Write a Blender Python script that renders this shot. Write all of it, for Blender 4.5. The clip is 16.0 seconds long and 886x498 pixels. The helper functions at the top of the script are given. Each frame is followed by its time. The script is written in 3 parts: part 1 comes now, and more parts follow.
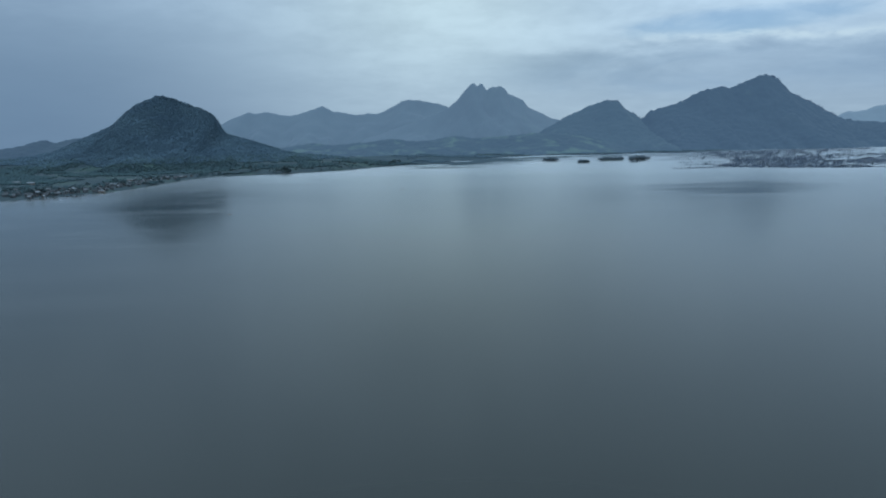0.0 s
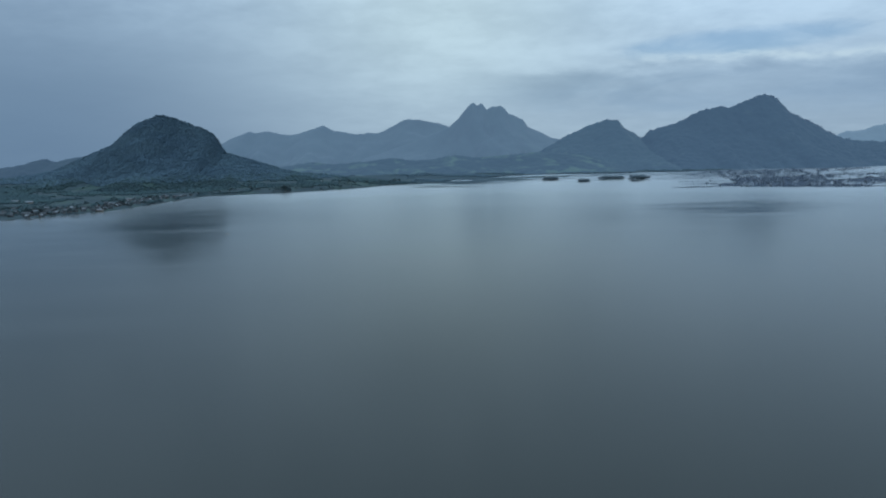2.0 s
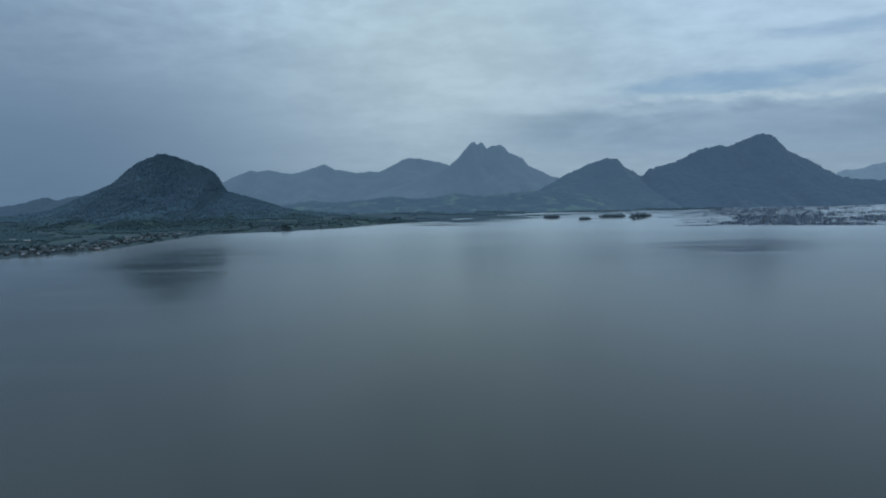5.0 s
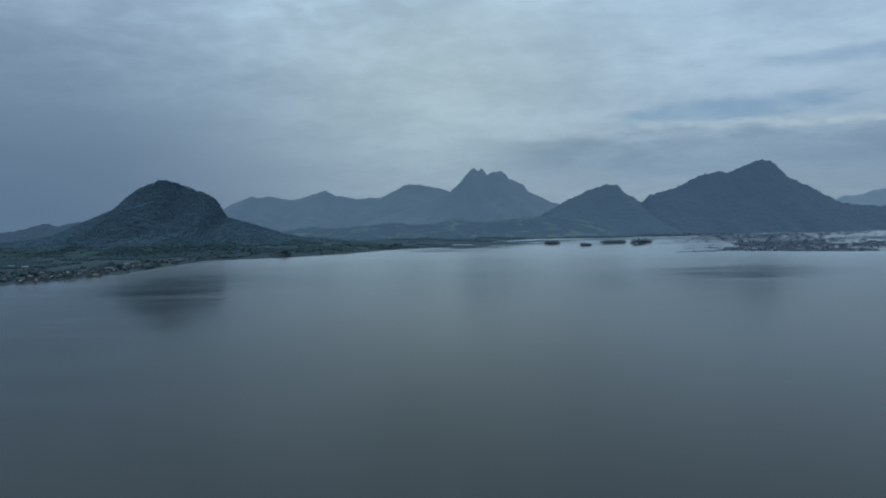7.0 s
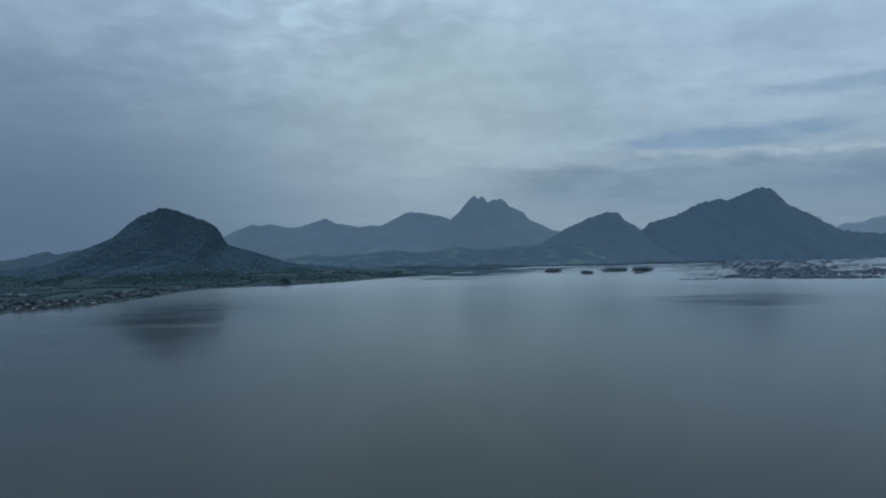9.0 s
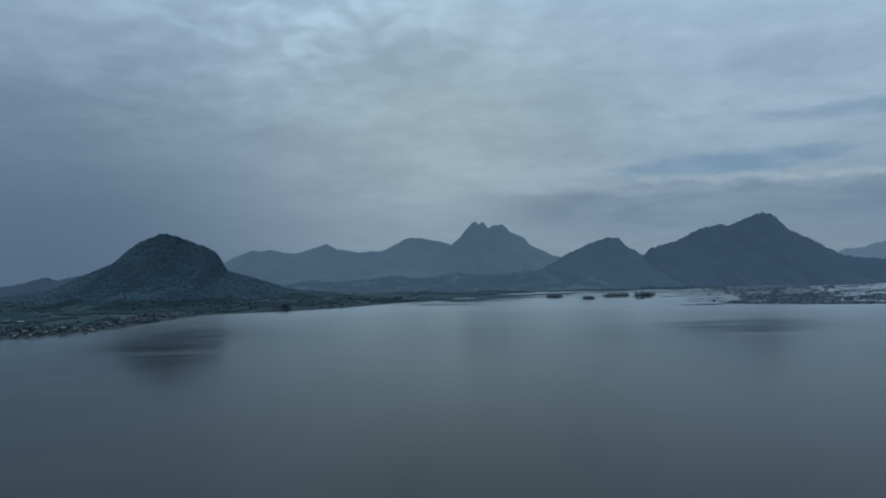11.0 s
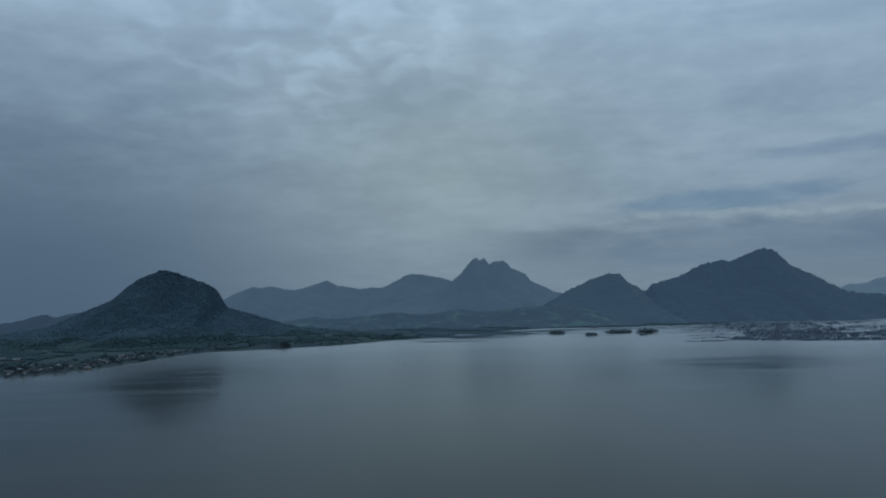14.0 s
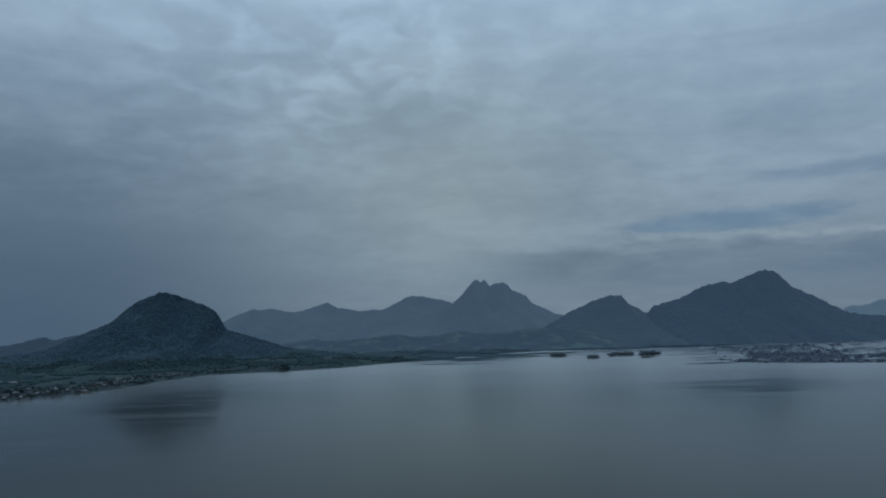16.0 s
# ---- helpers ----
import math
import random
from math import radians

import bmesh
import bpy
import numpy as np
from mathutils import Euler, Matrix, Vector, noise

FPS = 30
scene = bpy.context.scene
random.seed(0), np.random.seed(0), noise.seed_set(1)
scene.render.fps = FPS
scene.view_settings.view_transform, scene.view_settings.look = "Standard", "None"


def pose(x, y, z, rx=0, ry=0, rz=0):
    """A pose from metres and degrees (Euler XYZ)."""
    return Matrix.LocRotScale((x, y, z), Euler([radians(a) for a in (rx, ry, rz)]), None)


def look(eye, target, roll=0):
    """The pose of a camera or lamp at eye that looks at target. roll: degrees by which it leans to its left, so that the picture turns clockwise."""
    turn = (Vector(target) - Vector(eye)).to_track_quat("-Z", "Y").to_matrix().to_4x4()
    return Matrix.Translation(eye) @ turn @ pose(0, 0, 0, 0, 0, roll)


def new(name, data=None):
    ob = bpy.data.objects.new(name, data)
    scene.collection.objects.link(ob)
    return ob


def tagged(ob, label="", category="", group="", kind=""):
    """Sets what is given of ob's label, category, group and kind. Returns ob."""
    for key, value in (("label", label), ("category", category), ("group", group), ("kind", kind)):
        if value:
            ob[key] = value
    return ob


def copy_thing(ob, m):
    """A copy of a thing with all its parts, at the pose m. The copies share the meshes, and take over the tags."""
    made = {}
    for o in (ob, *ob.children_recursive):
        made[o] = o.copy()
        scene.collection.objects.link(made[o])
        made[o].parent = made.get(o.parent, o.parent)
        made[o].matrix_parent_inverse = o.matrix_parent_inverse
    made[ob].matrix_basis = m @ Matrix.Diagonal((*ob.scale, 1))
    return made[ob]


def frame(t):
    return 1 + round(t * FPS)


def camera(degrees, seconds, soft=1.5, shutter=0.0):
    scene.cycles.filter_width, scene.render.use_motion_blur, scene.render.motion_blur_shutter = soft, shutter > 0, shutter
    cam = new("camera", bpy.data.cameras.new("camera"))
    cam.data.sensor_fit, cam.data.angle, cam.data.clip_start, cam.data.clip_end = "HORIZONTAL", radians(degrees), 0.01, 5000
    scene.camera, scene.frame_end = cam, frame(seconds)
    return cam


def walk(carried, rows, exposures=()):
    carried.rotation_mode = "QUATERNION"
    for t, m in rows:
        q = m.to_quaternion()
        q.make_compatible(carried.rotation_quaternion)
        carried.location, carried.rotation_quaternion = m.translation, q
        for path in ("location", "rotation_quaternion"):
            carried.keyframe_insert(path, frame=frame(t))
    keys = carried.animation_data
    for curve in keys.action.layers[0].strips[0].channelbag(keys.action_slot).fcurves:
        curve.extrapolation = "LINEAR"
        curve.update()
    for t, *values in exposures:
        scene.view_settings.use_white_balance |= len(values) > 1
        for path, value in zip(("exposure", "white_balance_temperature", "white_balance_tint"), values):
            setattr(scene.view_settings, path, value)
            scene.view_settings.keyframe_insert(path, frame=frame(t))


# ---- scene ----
import functools
import itertools

cam = camera(65.7, 16.0, soft=2.0)
# seconds, place in metres, then yaw, pitch and roll in degrees
ROWS = [
    (0.0, 0.00, 0.00, 75.00, -1.916, -9.069, 1.194),
    (0.5, -0.07, 2.22, 74.99, -1.918, -8.682, 1.183),
    (1.0, -0.14, 4.42, 74.99, -1.920, -8.284, 1.174),
    (1.5, -0.21, 6.58, 74.98, -1.920, -7.897, 1.168),
    (2.0, -0.28, 8.71, 74.97, -1.919, -7.500, 1.163),
    (2.5, -0.34, 10.80, 74.96, -1.917, -7.004, 1.160),
    (3.0, -0.41, 12.87, 74.96, -1.913, -6.475, 1.159),
    (3.5, -0.48, 14.90, 74.95, -1.909, -5.942, 1.159),
    (4.0, -0.54, 16.90, 74.94, -1.904, -5.394, 1.161),
    (6.5, -0.84, 26.44, 74.91, -1.865, -2.736, 1.191),
    (7.0, -0.90, 28.25, 74.91, -1.856, -2.161, 1.201),
    (7.5, -0.96, 30.03, 74.90, -1.845, -1.517, 1.211),
    (8.0, -1.01, 31.77, 74.90, -1.835, -0.942, 1.222),
    (8.5, -1.07, 33.49, 74.89, -1.823, -0.378, 1.234),
    (9.0, -1.12, 35.17, 74.89, -1.812, 0.153, 1.246),
    (11.5, -1.38, 43.12, 74.86, -1.752, 2.820, 1.313),
    (12.0, -1.42, 44.61, 74.85, -1.739, 3.333, 1.327),
    (12.5, -1.47, 46.07, 74.85, -1.727, 3.826, 1.341),
    (13.0, -1.52, 47.50, 74.84, -1.715, 4.326, 1.355),
    (13.5, -1.56, 48.90, 74.84, -1.703, 4.826, 1.368),
    (14.0, -1.60, 50.27, 74.84, -1.692, 5.321, 1.381),
    (14.5, -1.65, 51.60, 74.83, -1.681, 5.786, 1.394),
    (15.0, -1.69, 52.90, 74.83, -1.670, 6.241, 1.406),
    (15.5, -1.73, 54.18, 74.82, -1.660, 6.703, 1.418),
    (16.0, -1.77, 55.41, 74.82, -1.650, 7.157, 1.429),
]
EXPOSURES = [(0.0, 0.33), (4.0, 0.10), (8.0, -0.17), (12.0, -0.47), (16.0, -0.75)]
walk(cam, [(t, pose(x, y, z, 90 + pitch, roll, yaw)) for t, x, y, z, yaw, pitch, roll in ROWS], EXPOSURES)


# ---------------------------------------------------------------- node helpers
class Nodes:
    """A short way to write node trees."""

    def __init__(self, tree):
        self.tree = tree
        tree.nodes.clear()

    def add(self, kind, values=None):
        n = self.tree.nodes.new(kind)
        for key, value in (values or {}).items():
            if isinstance(value, bpy.types.NodeSocket):
                self.tree.links.new(value, n.inputs[key])
            else:
                n.inputs[key].default_value = value
        return n

    def math(self, op, a, b=0.0, c=0.0, clamp=False):
        n = self.add("ShaderNodeMath", {0: a, 1: b, 2: c})
        n.operation, n.use_clamp = op, clamp
        return n.outputs[0]

    def scaled(self, colour, factor):
        n = self.add("ShaderNodeVectorMath")
        n.operation = "SCALE"
        for key, value in ((0, colour), (3, factor)):
            if isinstance(value, bpy.types.NodeSocket):
                self.tree.links.new(value, n.inputs[key])
            else:
                n.inputs[key].default_value = value
        return n.outputs[0]

    def unit(self, vector):
        n = self.add("ShaderNodeVectorMath", {0: vector})
        n.operation = "NORMALIZE"
        return n.outputs[0]

    def mix(self, fac, a, b, blend="MIX"):
        n = self.add("ShaderNodeMix")
        n.data_type, n.blend_type = "RGBA", blend
        for key, value in ((0, fac), (6, a), (7, b)):
            if isinstance(value, bpy.types.NodeSocket):
                self.tree.links.new(value, n.inputs[key])
            else:
                n.inputs[key].default_value = value
        return n.outputs[2]

    def noise(self, vector, scale, detail=4.0, rough=0.55, distortion=0.0):
        return self.add("ShaderNodeTexNoise", {"Vector": vector, "Scale": scale, "Detail": detail, "Roughness": rough,
                                               "Distortion": distortion}).outputs[0]

    def span(self, value, low, high, to_low=0.0, to_high=1.0, smooth=True):
        n = self.add("ShaderNodeMapRange", {0: value, 1: low, 2: high, 3: to_low, 4: to_high})
        n.interpolation_type = "SMOOTHSTEP" if smooth else "LINEAR"
        return n.outputs[0]


def rgb(r, g, b):
    return (r, g, b, 1.0)


# ---------------------------------------------------------------- world and sun
SUN_HEIGHT, SUN_SIDE = radians(55), radians(172)
world = bpy.data.worlds.new("overcast_sky")
world.use_nodes = True
scene.world = world


def build_sky():
    n = Nodes(world.node_tree)
    way = n.add("ShaderNodeTexCoord").outputs["Generated"]
    axes = n.add("ShaderNodeSeparateXYZ", {0: way}).outputs
    x, y, z = axes[0], axes[1], axes[2]
    ahead = n.span(y, 0.0, 0.5)
    deep = n.math("ADD", n.math("MAXIMUM", z, 0.0), 0.19)
    flat = n.add("ShaderNodeCombineXYZ", {0: n.math("DIVIDE", x, deep), 1: n.math("DIVIDE", y, deep), 2: 0.0}).outputs[0]
    layered = n.add("ShaderNodeMapping", {0: way, 2: (0.0, radians(-3), 0.0), 3: (2.6, 2.6, 15.0)}).outputs[0]
    broad = n.noise(flat, 0.95, 3.0, 0.5, 0.5)
    puffs = n.noise(flat, 2.9, 7.0, 0.56, 0.3)
    wisps = n.noise(flat, 9.0, 5.0, 0.60, 0.2)
    bands = n.noise(layered, 1.0, 6.0, 0.55, 0.8)
    cover = n.math("ADD", n.math("MULTIPLY", broad, 0.32), n.math("ADD", n.math("MULTIPLY", puffs, 0.30), n.math("MULTIPLY", wisps, 0.14)))
    cover = n.math("ADD", cover, n.math("MULTIPLY", bands, 0.24))
    veil = n.math("MULTIPLY", n.span(x, -0.02, -0.30), n.span(z, 0.24, 0.10))
    cover = n.add("ShaderNodeMix", {0: n.math("MULTIPLY", veil, 0.8), 2: n.span(cover, 0.35, 0.65), 3: 0.45}).outputs[0]
    cover = n.add("ShaderNodeMix", {0: n.span(z, 0.20, 0.05, 0.0, 0.45), 2: cover, 3: 0.5}).outputs[0]
    cloud = n.mix(cover, rgb(0.268, 0.382, 0.510), rgb(0.404, 0.548, 0.688))
    # the deck is brighter high up, and slate grey low on the west side
    lift = n.span(z, 0.02, 0.5, 0.77, 1.72, False)
    west = n.math("MULTIPLY", n.span(x, 0.10, -0.50), n.span(z, 0.50, 0.02))
    lit = n.mix(n.math("MULTIPLY", west, 0.85), n.scaled(cloud, lift), n.mix(1.0, cloud, rgb(0.28, 0.355, 0.44), "MULTIPLY"))
    # broken bright flakes high in the middle
    fx, fz = n.math("DIVIDE", n.math("ADD", x, 0.12), 0.26), n.math("DIVIDE", n.math("SUBTRACT", z, 0.36), 0.11)
    flock = n.math("POWER", 2.718, n.math("MULTIPLY", n.math("ADD", n.math("MULTIPLY", fx, fx), n.math("MULTIPLY", fz, fz)), -1.0))
    flakes = n.noise(flat, 9.0, 2.5, 0.5, 0.5)
    lit = n.scaled(lit, n.math("ADD", 1.0, n.math("MULTIPLY", n.math("MULTIPLY", flock, ahead), n.span(flakes, 0.38, 0.70, -0.07, 0.15))))
    # a ragged slate bank low on the east side
    bank = n.math("SUBTRACT", n.math("ADD", z, n.math("MULTIPLY", x, 0.02)), 0.100)
    bank = n.math("ADD", bank, n.math("MULTIPLY", n.math("SUBTRACT", puffs, 0.5), 0.045))
    low = n.math("MULTIPLY", n.span(x, 0.00, 0.20), n.math("MULTIPLY", n.span(bank, 0.030, 0.008), n.span(bank, -0.055, -0.010)))
    lit = n.mix(n.math("MULTIPLY", low, n.span(bands, 0.34, 0.60, 0.45, 0.95)), lit, n.mix(1.0, cloud, rgb(0.54, 0.60, 0.67), "MULTIPLY"))
    # pale break over the peaks, where the sun stands behind the deck
    gx = n.math("DIVIDE", n.math("SUBTRACT", x, 0.04), 0.24)
    gz = n.math("DIVIDE", n.math("SUBTRACT", z, 0.21), 0.15)
    near = n.math("ADD", n.math("MULTIPLY", gx, gx), n.math("MULTIPLY", gz, gz))
    glow = n.math("MULTIPLY", n.math("POWER", 2.718, n.math("MULTIPLY", near, -1.0)), ahead)
    lit = n.mix(n.math("MULTIPLY", glow, 0.6), lit, n.scaled((0.448, 0.588, 0.628), n.span(cover, 0.0, 1.0, 0.88, 1.03)))
    # thin wedges of clear blue low on the east side, with a pale rim below
    sky = n.add("ShaderNodeTexSky")
    sky.sky_type, sky.sun_disc, sky.sun_elevation, sky.sun_rotation = "NISHITA", False, SUN_HEIGHT, SUN_SIDE
    clear = n.mix(1.0, n.scaled(sky.outputs[0], 0.080), rgb(0.64, 0.86, 1.06), "MULTIPLY")
    ragged = n.math("ADD", n.math("MULTIPLY", n.math("SUBTRACT", puffs, 0.5), 2.6), n.math("MULTIPLY", n.math("SUBTRACT", bands, 0.5), 3.0))
    for cx, cz, rx, rz, depth in ((0.400, 0.1440, 0.120, 0.016, 0.60), (0.535, 0.198, 0.100, 0.012, 0.35)):
        bx = n.math("DIVIDE", n.math("SUBTRACT", x, cx), rx)
        bz = n.math("DIVIDE", n.math("SUBTRACT", z, n.math("ADD", cz - 0.02 * cx, n.math("MULTIPLY", x, 0.02))), rz)
        far = n.math("ADD", n.math("ADD", n.math("MULTIPLY", bx, bx), n.math("MULTIPLY", bz, bz)), ragged)
        lit = n.mix(n.math("MULTIPLY", n.math("MULTIPLY", n.span(far, 1.5, 0.1), ahead), depth), lit, clear)
    edge = n.math("DIVIDE", n.math("SUBTRACT", n.math("ADD", z, n.math("MULTIPLY", x, 0.045)), 0.1425), 0.0065)
    edge = n.math("ADD", edge, n.math("MULTIPLY", n.math("SUBTRACT", puffs, 0.5), 5.0))
    rim = n.math("MULTIPLY", n.math("POWER", 2.718, n.math("MULTIPLY", n.math("MULTIPLY", edge, edge), -1.0)), n.math("MULTIPLY", n.span(x, 0.24, 0.36), ahead))
    lit = n.mix(n.math("MULTIPLY", rim, n.span(wisps, 0.35, 0.60, 0.15, 0.60)), lit, rgb(0.47, 0.60, 0.68))
    deck = n.add("ShaderNodeBackground", {0: lit, 1: 1.0})
    n.add("ShaderNodeOutputWorld", {0: deck.outputs[0]})


build_sky()
sun_data = bpy.data.lights.new("sun", "SUN")
sun_data.energy, sun_data.angle, sun_data.color = 0.5, radians(40), (0.72, 0.88, 1.0)
sun = new("sun", sun_data)
sun.matrix_world = look((0, 0, 0), (-math.sin(SUN_SIDE) * math.cos(SUN_HEIGHT), -math.cos(SUN_SIDE) * math.cos(SUN_HEIGHT), -math.sin(SUN_HEIGHT)))


# ---------------------------------------------------------------- materials
def surface(name, dark, light, scale, rough=0.8, fine=None, relief=0.0, relief_scale=None, patch=None, per_island=0.0,
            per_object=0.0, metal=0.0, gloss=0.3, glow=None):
    """A rough two-tone surface with broad and fine variation in metres, and relief in metres. glow: haze light added as
    emission.
    """
    mat = bpy.data.materials.new(name)
    mat.use_nodes = True
    n = Nodes(mat.node_tree)
    place = n.add("ShaderNodeNewGeometry")
    where = place.outputs["Position"]
    broad = n.noise(where, 1.0 / scale, 3.0, 0.55, 0.4)
    small = n.noise(where, 1.0 / (fine or scale / 9), 5.0, 0.6)
    tone = n.math("ADD", n.math("MULTIPLY", broad, 0.6), n.math("MULTIPLY", small, 0.4))
    colour = n.mix(n.span(tone, 0.34, 0.66), rgb(*dark), rgb(*light))
    if patch:
        tint, size, low, high = patch
        spot = n.noise(where, 1.0 / size, 2.0, 0.5, 0.6)
        colour = n.mix(n.span(spot, low, high), colour, rgb(*tint))
    for amount, chance in ((per_island, place.outputs["Random Per Island"]), (per_object, None)):
        if amount:
            chance = chance or n.add("ShaderNodeObjectInfo").outputs["Random"]
            bright = n.span(chance, 0, 1, 1 - amount, 1 + amount, False)
            colour = n.scaled(colour, bright)
    values = {"Base Color": colour, "Roughness": rough, "Metallic": metal, "Specular IOR Level": gloss}
    if relief:
        bump = n.noise(where, 1.0 / (relief_scale or scale / 5), 6.0, 0.65)
        values["Normal"] = n.add("ShaderNodeBump", {"Height": bump, "Distance": relief, "Strength": 1.0}).outputs[0]
    shader = n.add("ShaderNodeBsdfPrincipled", values)
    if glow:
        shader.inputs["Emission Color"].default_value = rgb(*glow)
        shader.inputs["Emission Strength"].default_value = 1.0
    n.add("ShaderNodeOutputMaterial", {0: shader.outputs[0]})
    return mat


def water_surface():
    """Lake: a dark body under Fresnel gloss; ruffled by the wind, smooth in the lee of the west hill but for lanes of breeze."""
    mat = bpy.data.materials.new("lake_water")
    mat.use_nodes = True
    n = Nodes(mat.node_tree)
    where = n.add("ShaderNodeNewGeometry").outputs["Position"]
    axes = n.add("ShaderNodeSeparateXYZ", {0: where}).outputs
    stretch = n.add("ShaderNodeMapping", {0: where, 3: (0.22, 1.0, 1.0)}).outputs[0]
    lanes = n.add("ShaderNodeMapping", {0: where, 2: (0.0, 0.0, radians(4)), 3: (0.16, 1.0, 1.0)}).outputs[0]
    streaks = n.noise(lanes, 1 / 34.0, 5.0, 0.62, 0.6)
    wind = n.noise(stretch, 1 / 240.0, 4.0, 0.55, 0.5)
    lee = 0.0
    for cx, cy, rx, ry, calm in ((-265.0, 850.0, 150.0, 420.0, 0.62), (-560.0, 760.0, 330.0, 520.0, 0.5), (450.0, 955.0, 160.0, 125.0, 0.78), (330.0, 700.0, 150.0, 330.0, 0.45), (-270.0, 330.0, 200.0, 300.0, 0.6)):
        lx = n.math("DIVIDE", n.math("SUBTRACT", axes[0], cx), rx)
        ly = n.math("DIVIDE", n.math("SUBTRACT", axes[1], cy), ry)
        spot = n.span(n.math("ADD", n.math("MULTIPLY", lx, lx), n.math("MULTIPLY", ly, ly)), 1.5, 0.1)
        lee = n.math("ADD", lee, n.math("MULTIPLY", spot, calm))
    lee = n.math("MINIMUM", lee, 1.0)
    lee = n.math("MULTIPLY", lee, n.span(streaks, 0.62, 0.46, 0.25, 1.0))
    ripple = n.noise(n.add("ShaderNodeMapping", {0: where, 3: (0.45, 1.0, 1.0)}).outputs[0], 1 / 2.2, 5.0, 0.62)
    bump = n.add("ShaderNodeBump", {"Height": ripple, "Distance": 0.014, "Strength": 1.0}).outputs[0]
    body = n.mix(n.noise(where, 1 / 220.0, 3.0), rgb(0.015, 0.018, 0.015), rgb(0.020, 0.023, 0.018))
    open_bay = n.span(axes[1], 500.0, 1700.0, 0.0, 0.065)
    breeze = n.math("MULTIPLY", n.math("SUBTRACT", streaks, 0.5), 0.045)
    rough = n.math("ADD", n.math("ADD", open_bay, breeze), n.math("SUBTRACT", n.span(wind, 0.3, 0.7, 0.170, 0.190), n.math("MULTIPLY", lee, 0.066)))
    depth = n.add("ShaderNodeBsdfDiffuse", {"Color": body, "Normal": bump}).outputs[0]
    gloss = n.add("ShaderNodeBsdfGlossy", {"Color": rgb(0.895, 0.925, 0.94), "Roughness": rough, "Normal": bump})
    gloss.distribution = "MULTI_GGX"
    shader = n.add("ShaderNodeMixShader", {0: n.add("ShaderNodeFresnel", {"IOR": 1.265}).outputs[0], 1: depth, 2: gloss.outputs[0]})
    n.add("ShaderNodeOutputMaterial", {0: shader.outputs[0]})
    return mat


WATER = water_surface()
LAND = surface("meadow_and_scrub", (0.025, 0.044, 0.054), (0.037, 0.059, 0.065), 60, 0.9, 7, 0.4, 3.0,
               patch=((0.042, 0.072, 0.066), 80, 0.50, 0.66), gloss=0.2)
# meadow colour made paler and bluer, to hold the haze of distance
FAR_LAND = surface("hazed_meadow_and_woods", (0.036, 0.059, 0.076), (0.047, 0.074, 0.086), 120, 0.95, 14, 0.6, 8.0,
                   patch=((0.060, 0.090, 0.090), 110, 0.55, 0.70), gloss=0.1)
# west hill: the blue in this base colour is painted haze
FOREST = surface("hazed_hill_forest", (0.038, 0.067, 0.095), (0.050, 0.083, 0.110), 110, 0.9, 14, 0.6, 6.0, gloss=0.2)
LEAVES = surface("field_tree_leaves", (0.036, 0.063, 0.074), (0.050, 0.083, 0.086), 110, 0.9, 14, per_island=0.10, gloss=0.1)
# brighter and bluer than the field leaves, as haze over the hill
HILL_LEAVES = surface("hazed_hill_leaves", (0.054, 0.090, 0.121), (0.066, 0.106, 0.132), 110, 0.9, 14, per_island=0.07, gloss=0.1)
# the emission is bluish haze painted onto the mountain across the lake
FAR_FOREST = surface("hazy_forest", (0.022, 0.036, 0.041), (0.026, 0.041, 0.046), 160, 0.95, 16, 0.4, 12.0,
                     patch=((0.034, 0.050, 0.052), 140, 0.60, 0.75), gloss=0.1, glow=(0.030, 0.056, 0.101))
# low west ridge: weaker haze, also as emission
RIDGE_FOREST = surface("hazed_ridge_forest", (0.024, 0.038, 0.044), (0.030, 0.047, 0.050), 140, 0.95, 16, 0.4, 12.0,
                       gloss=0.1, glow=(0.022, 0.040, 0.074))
# same again for the middle hill, with a little more haze emitted
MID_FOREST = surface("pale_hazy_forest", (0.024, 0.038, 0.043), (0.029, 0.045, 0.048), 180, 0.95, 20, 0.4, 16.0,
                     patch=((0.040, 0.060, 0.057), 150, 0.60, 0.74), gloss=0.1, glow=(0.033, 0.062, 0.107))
# foothill woods with green field patches; its haze is emission too
FOOT_FOREST = surface("hazed_foothill_fields", (0.023, 0.040, 0.050), (0.030, 0.050, 0.057), 150, 0.95, 18, 0.6, 14.0,
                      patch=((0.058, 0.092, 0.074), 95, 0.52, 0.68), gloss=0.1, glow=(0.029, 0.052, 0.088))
# far-shore leaves: haze mixed into the base colour, no emission
FAR_LEAVES = surface("hazed_far_leaves", (0.070, 0.108, 0.138), (0.084, 0.125, 0.148), 160, 0.95, 16, per_island=0.04, gloss=0.1)
# farthest ranges: blue haze added as emission over a dull base
DISTANCE = surface("haze_blue_distance", (0.036, 0.055, 0.060), (0.042, 0.063, 0.067), 260, 0.95, 40, 0.5, 40.0,
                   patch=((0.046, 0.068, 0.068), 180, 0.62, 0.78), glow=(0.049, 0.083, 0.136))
# edge mountain: thicker haze, so a paler base and stronger emission
FAINT_DISTANCE = surface("haze_faint_distance", (0.050, 0.076, 0.080), (0.062, 0.090, 0.094), 260, 0.95, 40, 1.5, 40.0, glow=(0.078, 0.124, 0.192))
TREE_LEAVES = surface("broad_leaves", (0.046, 0.074, 0.084), (0.064, 0.096, 0.100), 5, 0.8, 0.8, per_island=0.2, per_object=0.25)
# island leaves lightened towards blue: haze over the bay, painted in
ISLAND_LEAVES = surface("hazed_island_leaves", (0.090, 0.124, 0.150), (0.115, 0.152, 0.172), 5, 0.85, 0.8, per_island=0.15, per_object=0.15)
